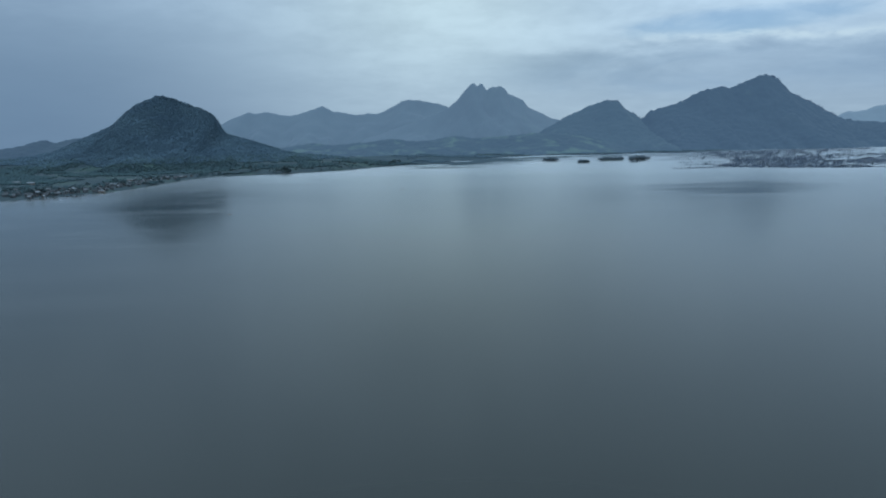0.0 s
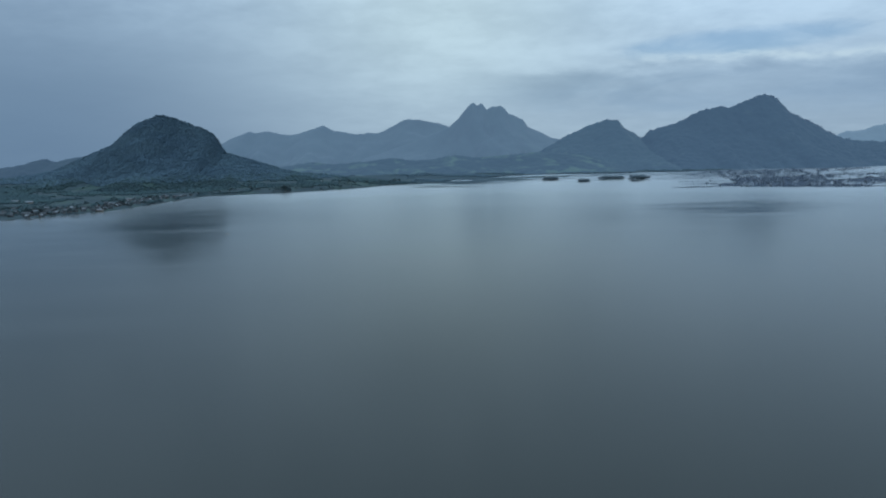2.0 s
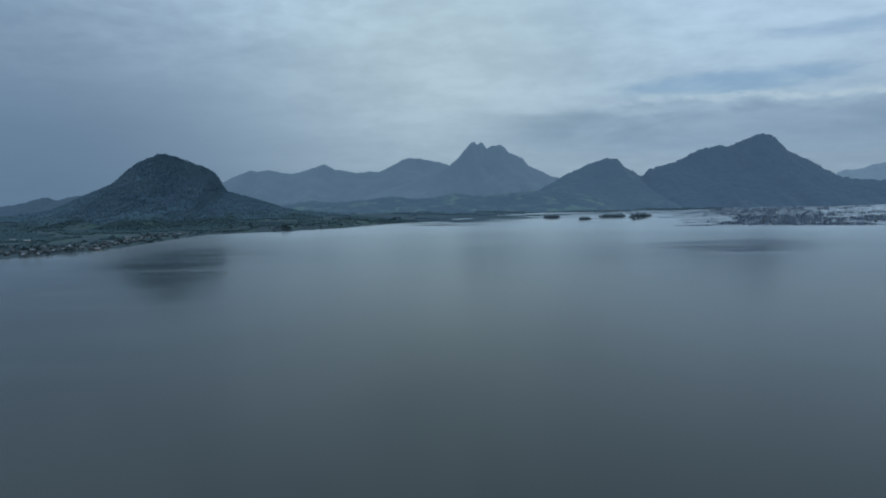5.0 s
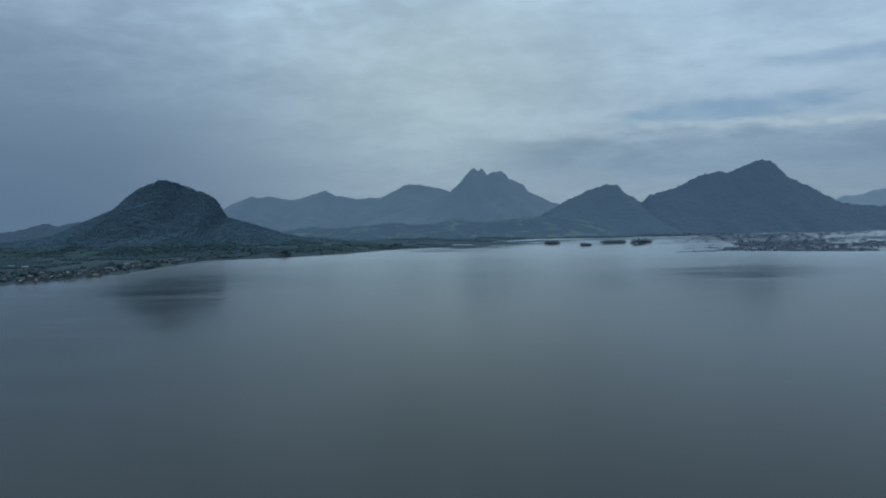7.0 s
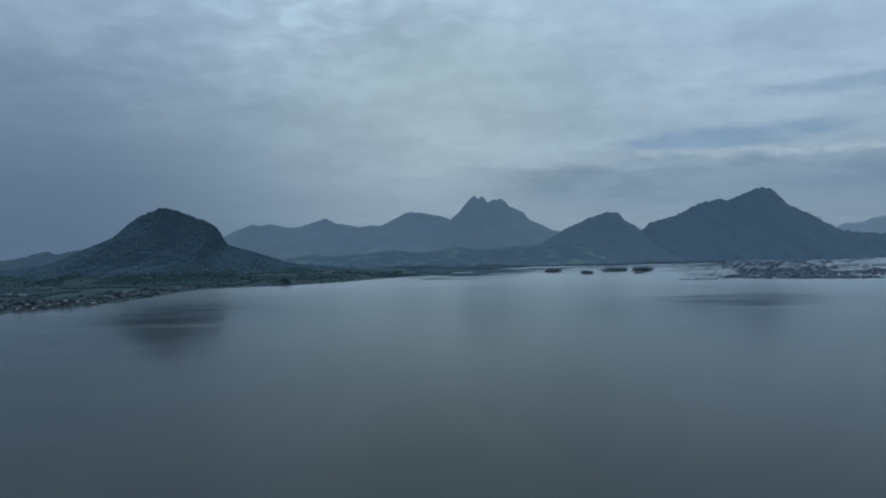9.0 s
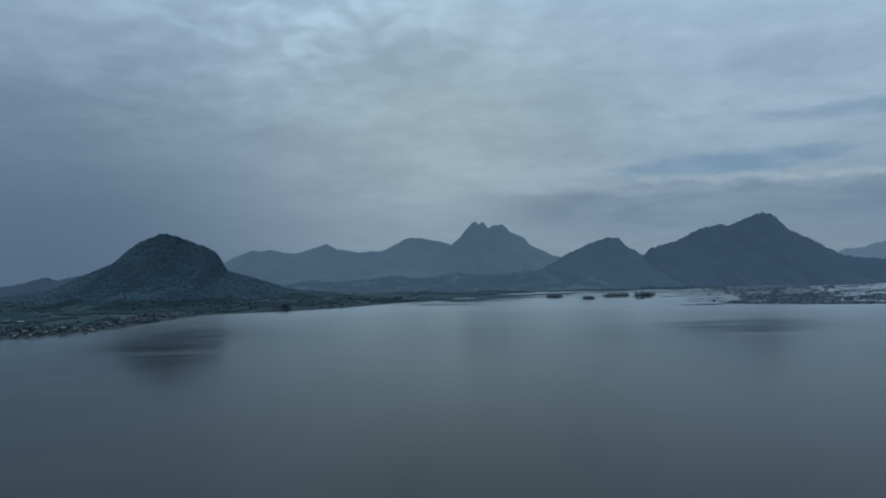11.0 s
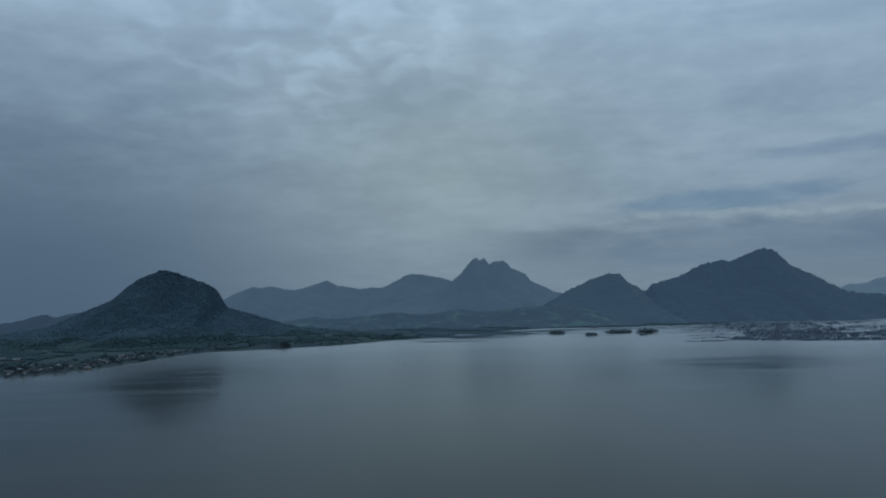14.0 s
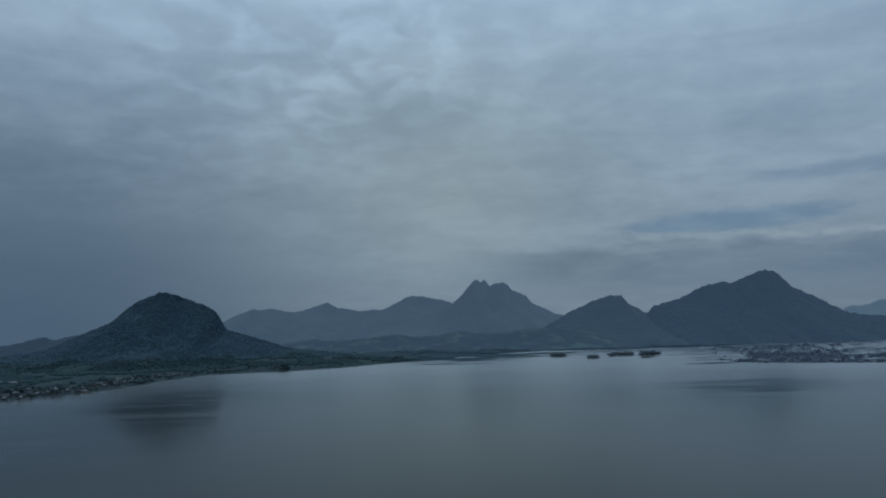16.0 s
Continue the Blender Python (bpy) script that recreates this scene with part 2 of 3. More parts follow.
BARK = surface("grey_bark", (0.09, 0.075, 0.06), (0.16, 0.14, 0.115), 1.2, 0.95, 0.2, 0.03, 0.15)
PLASTER = surface("lime_plaster", (0.050, 0.060, 0.068), (0.094, 0.102, 0.106), 3.0, 0.9, 0.4, per_object=0.25)
CLAY = surface("clay_roof_tiles", (0.040, 0.047, 0.053), (0.062, 0.067, 0.072), 4.0, 0.85, 0.5, 0.03, 0.4, per_object=0.3)
ZINC = surface("zinc_roof_sheet", (0.085, 0.10, 0.115), (0.16, 0.175, 0.19), 3.0, 0.45, 0.5, per_object=0.35, gloss=0.5)
SHEET = surface("dull_roof_sheet", (0.075, 0.088, 0.098), (0.16, 0.17, 0.18), 3.0, 0.6, 0.5, per_object=0.4)
TIMBER = surface("weathered_timber", (0.12, 0.10, 0.085), (0.22, 0.19, 0.165), 1.5, 0.9, 0.2, 0.01, 0.2, per_object=0.2)
BAMBOO = surface("wet_bamboo", (0.078, 0.108, 0.154), (0.106, 0.140, 0.186), 2.0, 0.8, 0.3, per_object=0.3)
NET = surface("dark_net", (0.084, 0.114, 0.162), (0.108, 0.142, 0.190), 1.5, 0.95, 0.2)
DRUM = surface("blue_plastic_drum", (0.03, 0.07, 0.16), (0.05, 0.10, 0.21), 1.0, 0.5, 0.2, per_object=0.3)
GLASS = surface("dark_window_pane", (0.03, 0.035, 0.04), (0.05, 0.055, 0.06), 0.8, 0.15, 0.2, gloss=0.6)


# ---------------------------------------------------------------- mesh helpers
def link(name, me, material, parent=None, label=""):
    ob = new(name, me)
    if not me.materials:
        me.materials.append(material)
    if parent:
        ob.parent = parent
    return tagged(ob, label) if label else ob


def part(name, bm, material, parent=None, label=""):
    me = bpy.data.meshes.new(name)
    bm.to_mesh(me)
    bm.free()
    return link(name, me, material, parent, label)


def from_arrays(name, verts, faces, material, parent=None, smooth=False):
    """verts (n, 3) and faces (m, 3 or 4) as arrays."""
    me = bpy.data.meshes.new(name)
    corners = faces.shape[1]
    me.vertices.add(len(verts))
    me.vertices.foreach_set("co", np.asarray(verts, np.float32).ravel())
    me.loops.add(faces.size)
    me.loops.foreach_set("vertex_index", faces.astype(np.int32).ravel())
    me.polygons.add(len(faces))
    me.polygons.foreach_set("loop_start", np.arange(0, faces.size, corners, dtype=np.int32))
    me.polygons.foreach_set("use_smooth", np.full(len(faces), smooth))
    me.update(calc_edges=True)
    me.validate()
    return link(name, me, material, parent)


def box(bm, cx, cy, cz, sx, sy, sz, turn=0.0):
    m = Matrix.Translation((cx, cy, cz)) @ Matrix.Rotation(turn, 4, "Z") @ Matrix.Diagonal((sx, sy, sz, 1))
    return bmesh.ops.create_cube(bm, size=1.0, matrix=m)["verts"]


def rod(bm, a, b, r1, r2, sides=6):
    a, b = Vector(a), Vector(b)
    m = Matrix.Translation((a + b) / 2) @ (b - a).to_track_quat("Z", "Y").to_matrix().to_4x4()
    return bmesh.ops.create_cone(bm, cap_ends=True, segments=sides, radius1=r1, radius2=r2, depth=(b - a).length, matrix=m)["verts"]


@functools.lru_cache(None)
def lattice(seed, size=256):
    return np.random.RandomState(seed).rand(size, size)


def value_noise(x, y, size, seed):
    """Smooth noise from 0 to 1, one cell being size metres."""
    grid = lattice(seed)
    u, v = np.asarray(x) / size, np.asarray(y) / size
    i, j = np.floor(u).astype(int), np.floor(v).astype(int)
    a, b = u - i, v - j
    a, b = a * a * (3 - 2 * a), b * b * (3 - 2 * b)
    g = lambda p, q: grid[p % 256, q % 256]
    return (g(i, j) * (1 - a) + g(i + 1, j) * a) * (1 - b) + (g(i, j + 1) * (1 - a) + g(i + 1, j + 1) * a) * b


def rough_noise(x, y, size, seed, octaves=4):
    """Layered noise about 0, within about -1 and 1."""
    total, weight = 0.0, 1.0
    for k in range(octaves):
        total = total + weight * (2 * value_noise(x, y, size / 2 ** k, seed + 7 * k) - 1)
        weight *= 0.5
    return total / 1.6


def grid_mesh(name, xs, ys, height, material, parent=None):
    X, Y = np.meshgrid(xs, ys)
    Z = height(X, Y)
    w, h = len(xs), len(ys)
    a = (np.arange(h - 1)[:, None] * w + np.arange(w - 1)[None]).ravel()
    return from_arrays(name, np.stack([X.ravel(), Y.ravel(), Z.ravel()], 1), np.stack([a, a + 1, a + 1 + w, a + w], 1), material, parent, True)


# ---------------------------------------------------------------- the land
# the near shore on the west side, from the village round to the spit; then the far shore
SHORE_X = [-5000, -1500, -900, -640, -600, -560, -515, -500, -452, -395, -333, -272, -210, -146, -88, -16, -14]
SHORE_Y = [300, 500, 760, 960, 1010, 1080, 1175, 1590, 1625, 1660, 1678, 1738, 1810, 1930, 2040, 2082, 2084]
FAR_X = [-14, 70, 120, 300, 490, 610, 760, 960, 1080, 1235, 1575, 1900, 2350, 3000, 5000]
FAR_Y = [2084, 2170, 2420, 2700, 2880, 2890, 2790, 2870, 2880, 2950, 3130, 3240, 3410, 3560, 3800]
LINE_X, LINE_Y = np.array(SHORE_X + FAR_X[1:], float), np.array(SHORE_Y + FAR_Y[1:], float)
# low banks of mud and weed off the far shore: x, y, half length, half width, turn in degrees
BANKS = [(30, 2170, 120, 60, 4), (130, 2190, 120, 150, 0), (-40, 2560, 150, 90, 0), (150, 2540, 200, 130, 0), (270, 2330, 110, 110, 8), (400, 2520, 170, 90, 0),
         (85, 1840, 130, 22, -2), (250, 2120, 90, 40, 6), (560, 2640, 160, 70, 0), (740, 2640, 260, 70, -2), (1010, 2520, 170, 36, 3),
         (30, 1885, 110, 9, 3), (75, 1990, 150, 14, -2), (170, 2040, 120, 20, 4), (255, 1960, 90, 7, 2), (330, 2240, 160, 22, 3), (420, 2330, 140, 26, -3)]


def inland(x, y):
    """Metres from the shore line, measured along y; negative in the lake."""
    wiggle = 9 * rough_noise(x, y, 60, 11, 3)
    return y - np.interp(x, LINE_X, LINE_Y) + wiggle


def land(x, y):
    d = inland(x, y)
    near = x < -14
    reach = [-200, -12, 0, 25, 120, 420, 900, 2500]
    steep = np.clip((x + 520) / 70, 0, 1)
    level = np.interp(d, reach, [-9, -1.2, 0, 1.6, 2.6, 4, 15, 18]) * (1 - steep) + np.interp(d, reach, [-9, -1.2, 0, 2.0, 10, 30, 40, 18]) * steep
    rise = np.where(near, level,
                    np.interp(d, [-200, -12, 0, 30, 200, 700, 1300, 2500], [-9, -1.2, 0, 1.5, 6, 14, 18, 20]))
    # the near land thins out to a spit
    behind = np.interp(y - 2480 + 9 * rough_noise(x, y, 60, 11, 3), [-200, -12, 0, 30, 200, 700, 1300, 2500], [-9, -1.2, 0, 1.5, 6, 14, 18, 20])
    behind = behind * np.interp(x, [-1100, -500], [0.1, 1.0])
    rise = np.minimum(rise, np.where(near, 0.05 * np.clip(np.interp(x, [-700, -570, -500, -300, -200, -110, -60, -14], [9000, 3000, 900, 900, 900, 900, 900, 900]) - d, -140, 900), 200))
    rise = np.where(near, np.maximum(np.minimum(rise, np.interp(x, [-500, -250, -120, -60, -14], [80, 25, 9, 5, 3])), behind), rise)
    z = rise + np.clip(d / 120, 0, 1) * 2.8 * rough_noise(x, y, 130, 5) + np.clip((d - 300) / 700, 0, 1) * np.where(near, 7, 20) * rough_noise(x, y, 420, 23)
    z = np.where(near & (d > 50) & (rise > 1.5), np.maximum(z, 1.2), z)
    for bx, by, a, b, turn in BANKS:
        c, s = math.cos(radians(turn)), math.sin(radians(turn))
        u, v = ((x - bx) * c + (y - by) * s) / a, (-(x - bx) * s + (y - by) * c) / b
        reach = 1 - np.sqrt(u * u + v * v) + 0.5 * rough_noise(0.4 * x, y, 60, 31, 4)
        z = np.maximum(z, np.clip(reach * 2.0 - 0.25, -4, 0.7))
    return z


def spaced(low, high, step, far_low, far_high):
    return np.concatenate([np.linspace(far_low, low, 9)[:-1], np.arange(low, high, step), np.linspace(high, far_high, 9)])


ground = grid_mesh("ground", spaced(-1700, 2700, 13, -5200, 5200), spaced(850, 3700, 13, -5200, 5600), land, LAND)
# beyond the spit the ground takes the colour with haze in it
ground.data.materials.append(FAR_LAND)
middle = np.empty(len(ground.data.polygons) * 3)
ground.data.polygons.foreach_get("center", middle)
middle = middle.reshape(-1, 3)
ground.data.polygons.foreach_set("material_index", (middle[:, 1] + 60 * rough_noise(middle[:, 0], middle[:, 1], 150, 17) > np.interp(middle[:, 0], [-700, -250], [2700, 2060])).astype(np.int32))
tagged(ground, "green lakeside land of meadow, scrub and mud banks", "ground", kind="structure")

wx = np.linspace(-6000, 6000, 13)
water = grid_mesh("water", wx, wx, lambda X, Y: np.zeros_like(X), WATER)
tagged(water, "calm grey-blue lake reflecting the overcast sky", "lake", kind="structure")


# ---------------------------------------------------------------- the hills
def hill_height(ridge, line, front, back, seed, gully=0.35, power=1.25, rough=1.0, folds=0.08, canopy=0.0, crown=10.0):
    """A hill below a ridge: (x, height) nodes along it; line gives its y; front and back are the lengths of its slopes."""
    rx, rz = np.array(ridge, float).T

    def height(x, y):
        top = np.interp(x, rx, rz) + rough * np.clip(np.interp(x, rx, rz) / 60, 0, 1) * rough_noise(x, 0 * x, 16, seed, 3)
        side = y - line - 40 * rough_noise(x, 0 * x, 300, seed + 3, 2)
        spur = 1 + gully * rough_noise(x, 0.35 * y, 120, seed + 5, 4)
        u = np.where(side < 0, -side / (front * spur), side / back)
        slope = np.clip(1 - u, -0.3, 1)
        z = top * np.sign(slope) * np.abs(slope) ** power
        relief = np.clip(u * 3, 0, 1) * np.clip(slope * 3, 0, 1)
        leaf = canopy * np.clip(top / 40, 0, 1) * np.clip(slope * 5, 0, 1) * (value_noise(x, y, crown, seed + 13) ** 2 + 0.6 * value_noise(x, y, crown * 0.45, seed + 15)) if canopy else 0.0
        return z + leaf + relief * top * folds * rough_noise(x, y, 110, seed + 9, 4) - 6 * (u > 0.99)
    return height


def hill(name, label, ridge, line, front, back, step, seed, material, shore=False, **more):
    shape = hill_height(ridge, line, front, back, seed, **more)
    if shore:
        bare = shape
        shape = lambda x, y: np.minimum(bare(x, y), 0.30 * inland(x, y) - 3.0)
    xs = np.arange(ridge[0][0], ridge[-1][0] + step, step)
    ys = np.arange(line - front * 1.25, line + back, step)
    ob = grid_mesh(name, xs, ys, shape, material)
    return tagged(ob, label, "hill", kind="structure"), shape


WEST_RIDGE = [(-1750, 20), (-1280, 35), (-1176, 47), (-1107, 59), (-1054, 80), (-992, 108), (-930, 134), (-893, 166), (-857, 194), (-797, 217),
              (-771, 221), (-746, 213), (-656, 178), (-631, 162), (-618, 145), (-605, 117), (-592, 103), (-508, 79), (-423, 50), (-372, 38),
              (-250, 27), (-170, 12), (-110, -6)]
BACK_RIDGE = [(-2300, 40), (-1720, 70), (-1650, 77), (-1546, 103), (-1490, 90), (-1397, 111), (-1330, 98), (-1150, 60)]
EAST_RIDGE = [(800, 4), (920, 40), (1000, 66), (1084, 108), (1158, 148), (1193, 192), (1350, 233), (1467, 293), (1570, 315), (1615, 307), (1762, 361), (1807, 369),
              (1852, 357), (1892, 322), (1936, 279), (2100, 207), (2232, 134), (2287, 124), (2464, 112), (2900, 90)]
KNOB_RIDGE = [(300, 2), (480, 30), (600, 72), (680, 124), (778, 174), (915, 234), (1005, 262), (1066, 255), (1091, 219), (1175, 166), (1236, 130), (1400, 80), (1600, 5)]
FAR_RIDGE = [(-1900, 120), (-1400, 165), (-1288, 197), (-1231, 228), (-1102, 273), (-1066, 265), (-993, 278), (-885, 250), (-775, 256), (-701, 283),
             (-620, 307), (-556, 269), (-476, 264), (-410, 248), (-337, 258), (-264, 253), (-208, 274), (-115, 326), (-41, 339), (14, 335),
             (124, 304), (197, 284), (400, 200)]
TWIN_RIDGE = [(-600, 20), (-250, 110), (-60, 170), (130, 246), (182, 268), (234, 312), (286, 373), (318, 406), (338, 402), (354, 387), (368, 409), (388, 394),
              (405, 367), (439, 380), (490, 389), (517, 369), (541, 335), (626, 300), (653, 259), (712, 231), (798, 186), (849, 178), (1000, 120), (1350, 20)]
EDGE_RIDGE = [(2250, 110), (2372, 152), (2438, 167), (2487, 192), (2605, 197), (2671, 221), (2731, 230), (2850, 245)]

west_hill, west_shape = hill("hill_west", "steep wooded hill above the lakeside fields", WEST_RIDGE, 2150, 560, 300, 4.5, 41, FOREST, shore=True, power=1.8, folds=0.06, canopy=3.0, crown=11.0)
# fields and scrub on the apron of the hill, forest above
west_hill.data.materials.append(LAND)
middle = np.empty(len(west_hill.data.polygons) * 3)
west_hill.data.polygons.foreach_get("center", middle)
middle = middle.reshape(-1, 3)
west_hill.data.polygons.foreach_set("material_index", (middle[:, 2] + 16 * rough_noise(middle[:, 0], middle[:, 1], 120, 19) < 34).astype(np.int32))
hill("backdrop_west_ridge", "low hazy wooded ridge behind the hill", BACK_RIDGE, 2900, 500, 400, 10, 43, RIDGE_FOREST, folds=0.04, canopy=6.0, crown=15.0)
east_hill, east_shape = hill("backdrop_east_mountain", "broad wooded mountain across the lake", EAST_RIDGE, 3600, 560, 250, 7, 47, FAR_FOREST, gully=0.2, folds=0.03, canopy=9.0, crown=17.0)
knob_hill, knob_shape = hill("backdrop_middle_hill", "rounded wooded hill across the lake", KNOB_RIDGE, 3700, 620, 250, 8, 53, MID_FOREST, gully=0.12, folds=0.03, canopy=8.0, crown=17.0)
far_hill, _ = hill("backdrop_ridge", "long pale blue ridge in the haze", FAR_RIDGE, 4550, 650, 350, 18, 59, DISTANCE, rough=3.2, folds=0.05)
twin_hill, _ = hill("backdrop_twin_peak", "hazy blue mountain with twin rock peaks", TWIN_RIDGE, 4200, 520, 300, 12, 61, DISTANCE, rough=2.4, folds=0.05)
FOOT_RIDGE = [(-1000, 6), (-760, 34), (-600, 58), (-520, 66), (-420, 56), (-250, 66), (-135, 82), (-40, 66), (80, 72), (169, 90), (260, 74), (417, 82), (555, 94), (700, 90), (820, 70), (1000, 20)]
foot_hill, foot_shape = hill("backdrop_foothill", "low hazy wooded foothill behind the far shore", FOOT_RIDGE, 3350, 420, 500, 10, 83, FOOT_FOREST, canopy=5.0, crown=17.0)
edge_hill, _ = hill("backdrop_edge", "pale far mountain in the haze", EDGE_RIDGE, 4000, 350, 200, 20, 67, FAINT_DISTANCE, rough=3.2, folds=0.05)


# ---------------------------------------------------------------- woods on the hills
def clump_shapes(count, seed, faces):
    """A few knobbly crowns of 20 or of 8 faces each."""
    bm = bmesh.new()
    if faces == 20:
        bmesh.ops.create_icosphere(bm, subdivisions=1, radius=1.0)
    else:
        bmesh.ops.create_uvsphere(bm, u_segments=4, v_segments=2, radius=1.0)
    bm.verts.ensure_lookup_table()
    v = np.array([p.co[:] for p in bm.verts])
    f = np.array([[p.index for p in face.verts] for face in bm.faces])
    bm.free()
    r = np.random.RandomState(seed)
    return np.array([v * (0.75 + 0.5 * r.rand(len(v), 1)) * np.array([1, 1, 0.85]) for _ in range(count)]), f


SHAPES = {20: clump_shapes(12, 3, 20), 8: clump_shapes(12, 4, 8)}


def wood(name, places, sizes, material, parent, label, seed, flat=1.0, faces=8):
    """Many tree crowns at places (n, 3), in one mesh."""
    r = np.random.RandomState(seed)
    shapes, corners = SHAPES[faces]
    pick, turn = r.randint(0, len(shapes), len(places)), r.rand(len(places)) * 6.283
    base = shapes[pick]
    c, s = np.cos(turn)[:, None], np.sin(turn)[:, None]
    x, y = base[:, :, 0] * c - base[:, :, 1] * s, base[:, :, 0] * s + base[:, :, 1] * c
    v = np.stack([x, y, base[:, :, 2] * flat], 2) * sizes[:, None, None] + (places + np.array([0, 0, 0.35]) * sizes[:, None])[:, None]
    k = base.shape[1]
    f = corners[None] + (np.arange(len(places)) * k)[:, None, None]
    ob = from_arrays(name, v.reshape(-1, 3), f.reshape(-1, 3), material, parent, True)
    return tagged(ob, label, kind="stuff")


# woods and hedges on the flat land, thick along the hill foot, open in the fields
r = np.random.RandomState(77)
x, y = -1600 + 1660 * r.rand(120000), 1000 + 1200 * r.rand(120000)
d, z = inland(x, y), np.maximum(land(x, y), west_shape(x, y))
thick = value_noise(x, y, 140, 78) + 0.35 * value_noise(x, y, 45, 79)
hedge = np.abs(rough_noise(x, y, 95, 84, 2)) < 0.045
ok = (d > 16) & (z > 0.8) & (z < 42) & ((thick > np.interp(d, [0, 60, 250, 520], [0.88, 0.80, 0.68, 0.48]) - 0.10 * ((x > -480) & (d > 35))) | (hedge & (d > 40)))
spots = np.stack([x, y, z], 1)[ok]
tagged(wood("woodland", spots, 1.8 + 2.6 * r.rand(len(spots)) ** 2, LEAVES, None, "", 80, 0.75),
       "woods, hedges and scrub on the lakeside land", "woodland")
# the closed forest of the west hill, on the side that faces the lake
x, y = -1600 + 1500 * r.rand(190000), 1600 + 600 * r.rand(190000)
z = west_shape(x, y)
ok = (z > 26 + 14 * rough_noise(x, y, 90, 87)) & (z > land(x, y)) & (value_noise(x, y, 60, 86) + 0.5 * r.rand(len(x)) > 0.30)
spots = np.stack([x, y, z], 1)[ok]
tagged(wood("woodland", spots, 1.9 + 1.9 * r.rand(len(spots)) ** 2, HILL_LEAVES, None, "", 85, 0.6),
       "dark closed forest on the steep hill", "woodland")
x, y = -1100 + 3800 * r.rand(70000), 2150 + 1500 * r.rand(70000)
d, z = inland(x, y), land(x, y)
thick = value_noise(x, y, 150, 81) + 0.4 * value_noise(x, y, 50, 82)
ok = (d > 10) & (z > 0.8) & (y > 2150 + 250 * (x < -28)) & (west_shape(x, y) < z) & (east_shape(x, y) < z) & (knob_shape(x, y) < z) & (foot_shape(x, y) < z)
ok &= thick > np.interp(d, [0, 60, 300, 600], [0.62, 0.64, 0.70, 0.72])
spots = np.stack([x, y, z], 1)[ok]
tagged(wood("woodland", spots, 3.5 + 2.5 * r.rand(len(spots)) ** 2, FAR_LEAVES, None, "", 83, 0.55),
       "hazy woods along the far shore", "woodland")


def crest(shape, low, high, line, count, sizes, material, label, seed):
    """Tree crowns of uneven height along the crest of a hill, so that its skyline is ragged."""
    r = np.random.RandomState(seed)
    x = low + (high - low) * r.rand(count)
    ys = line + np.arange(-90, 91, 6.0)
    z = shape(np.repeat(x[:, None], len(ys), 1), np.repeat(ys[None], count, 0))
    top = z.argmax(1)
    spots = np.stack([x, ys[top] + r.uniform(-12, 6, count), z[np.arange(count), top] - 1.5], 1)
    keep = value_noise(x, 0 * x, 45, seed) > 0.35
    sized = sizes[0] + (sizes[1] - sizes[0]) * r.rand(count) ** 2.5
    tagged(wood("woodland", spots[keep], sized[keep], material, None, "", seed, 0.85), label, "woodland")


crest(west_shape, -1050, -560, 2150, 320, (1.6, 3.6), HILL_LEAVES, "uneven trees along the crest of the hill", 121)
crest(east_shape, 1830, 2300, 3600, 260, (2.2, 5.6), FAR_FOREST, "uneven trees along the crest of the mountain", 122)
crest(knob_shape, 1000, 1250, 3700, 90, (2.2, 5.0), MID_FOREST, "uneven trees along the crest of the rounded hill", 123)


# ---------------------------------------------------------------- trees
def tree(height, spread, seed, clumps=46, leaves=None, low=False):
    """A broad tree: tapered trunk, limbs, and a crown of many knobbly leaf clumps with gaps."""
    r = random.Random(seed)
    root = new("tree")
    bm = bmesh.new()
    fork = height * (0.10 if low else 0.38)
    rod(bm, (0, 0, -0.6), (0.1, 0.05, fork), height * 0.030, height * 0.020, 7)
    tips = []
    for k in range(6):
        a = k * 1.047 + r.uniform(-0.4, 0.4)
        reach, up = spread * r.uniform(0.45, 0.75), height * (r.uniform(0.22, 0.75) if low else r.uniform(0.55, 0.82))
        tip = (reach * math.cos(a), reach * math.sin(a), up)
        rod(bm, (0.1, 0.05, fork * r.uniform(0.8, 1.0)), tip, height * 0.015, height * 0.005, 5)
        tips.append(tip)
    tips.append((0, 0, height * 0.9))
    rod(bm, (0.1, 0.05, fork), tips[-1], height * 0.018, height * 0.005, 5)
    part("trunk", bm, BARK, root, "grey trunk with spreading limbs")
    places, sizes = [], []
    for k in range(clumps):
        tip = tips[k % len(tips)]
        s = spread * r.uniform(0.16, 0.30)
        p = Vector((r.gauss(0, 1), r.gauss(0, 1), r.gauss(0, 0.6))) * spread * 0.24
        places.append((tip[0] + p.x, tip[1] + p.y, max(tip[2] + p.z, fork * 0.7)))
        sizes.append(s)
    crown = wood("crown", np.array(places), np.array(sizes), leaves or TREE_LEAVES, root, "dull green leafy crown", seed, faces=20)
    del crown["kind"]
    return root


TREES = [tree(11, 5.5, 101), tree(14, 6.5, 102, 56), tree(9, 5.0, 103, 40), tree(7, 4.5, 104, 36),
         tree(9, 5.6, 105, 56, ISLAND_LEAVES, True), tree(7, 5.0, 106, 50, ISLAND_LEAVES, True)]
used_trees = set()


def plant(x, y, z, kind, size, turn, label, group):
    m = pose(x, y, z, 0, 0, turn) @ Matrix.Diagonal((size, size, size, 1))
    if kind in used_trees:
        ob = copy_thing(TREES[kind], m)
        ob.matrix_basis = m
    else:
        ob = TREES[kind]
        ob.matrix_basis = m
        used_trees.add(kind)
    return tagged(ob, label, "tree", group)


r = random.Random(7)
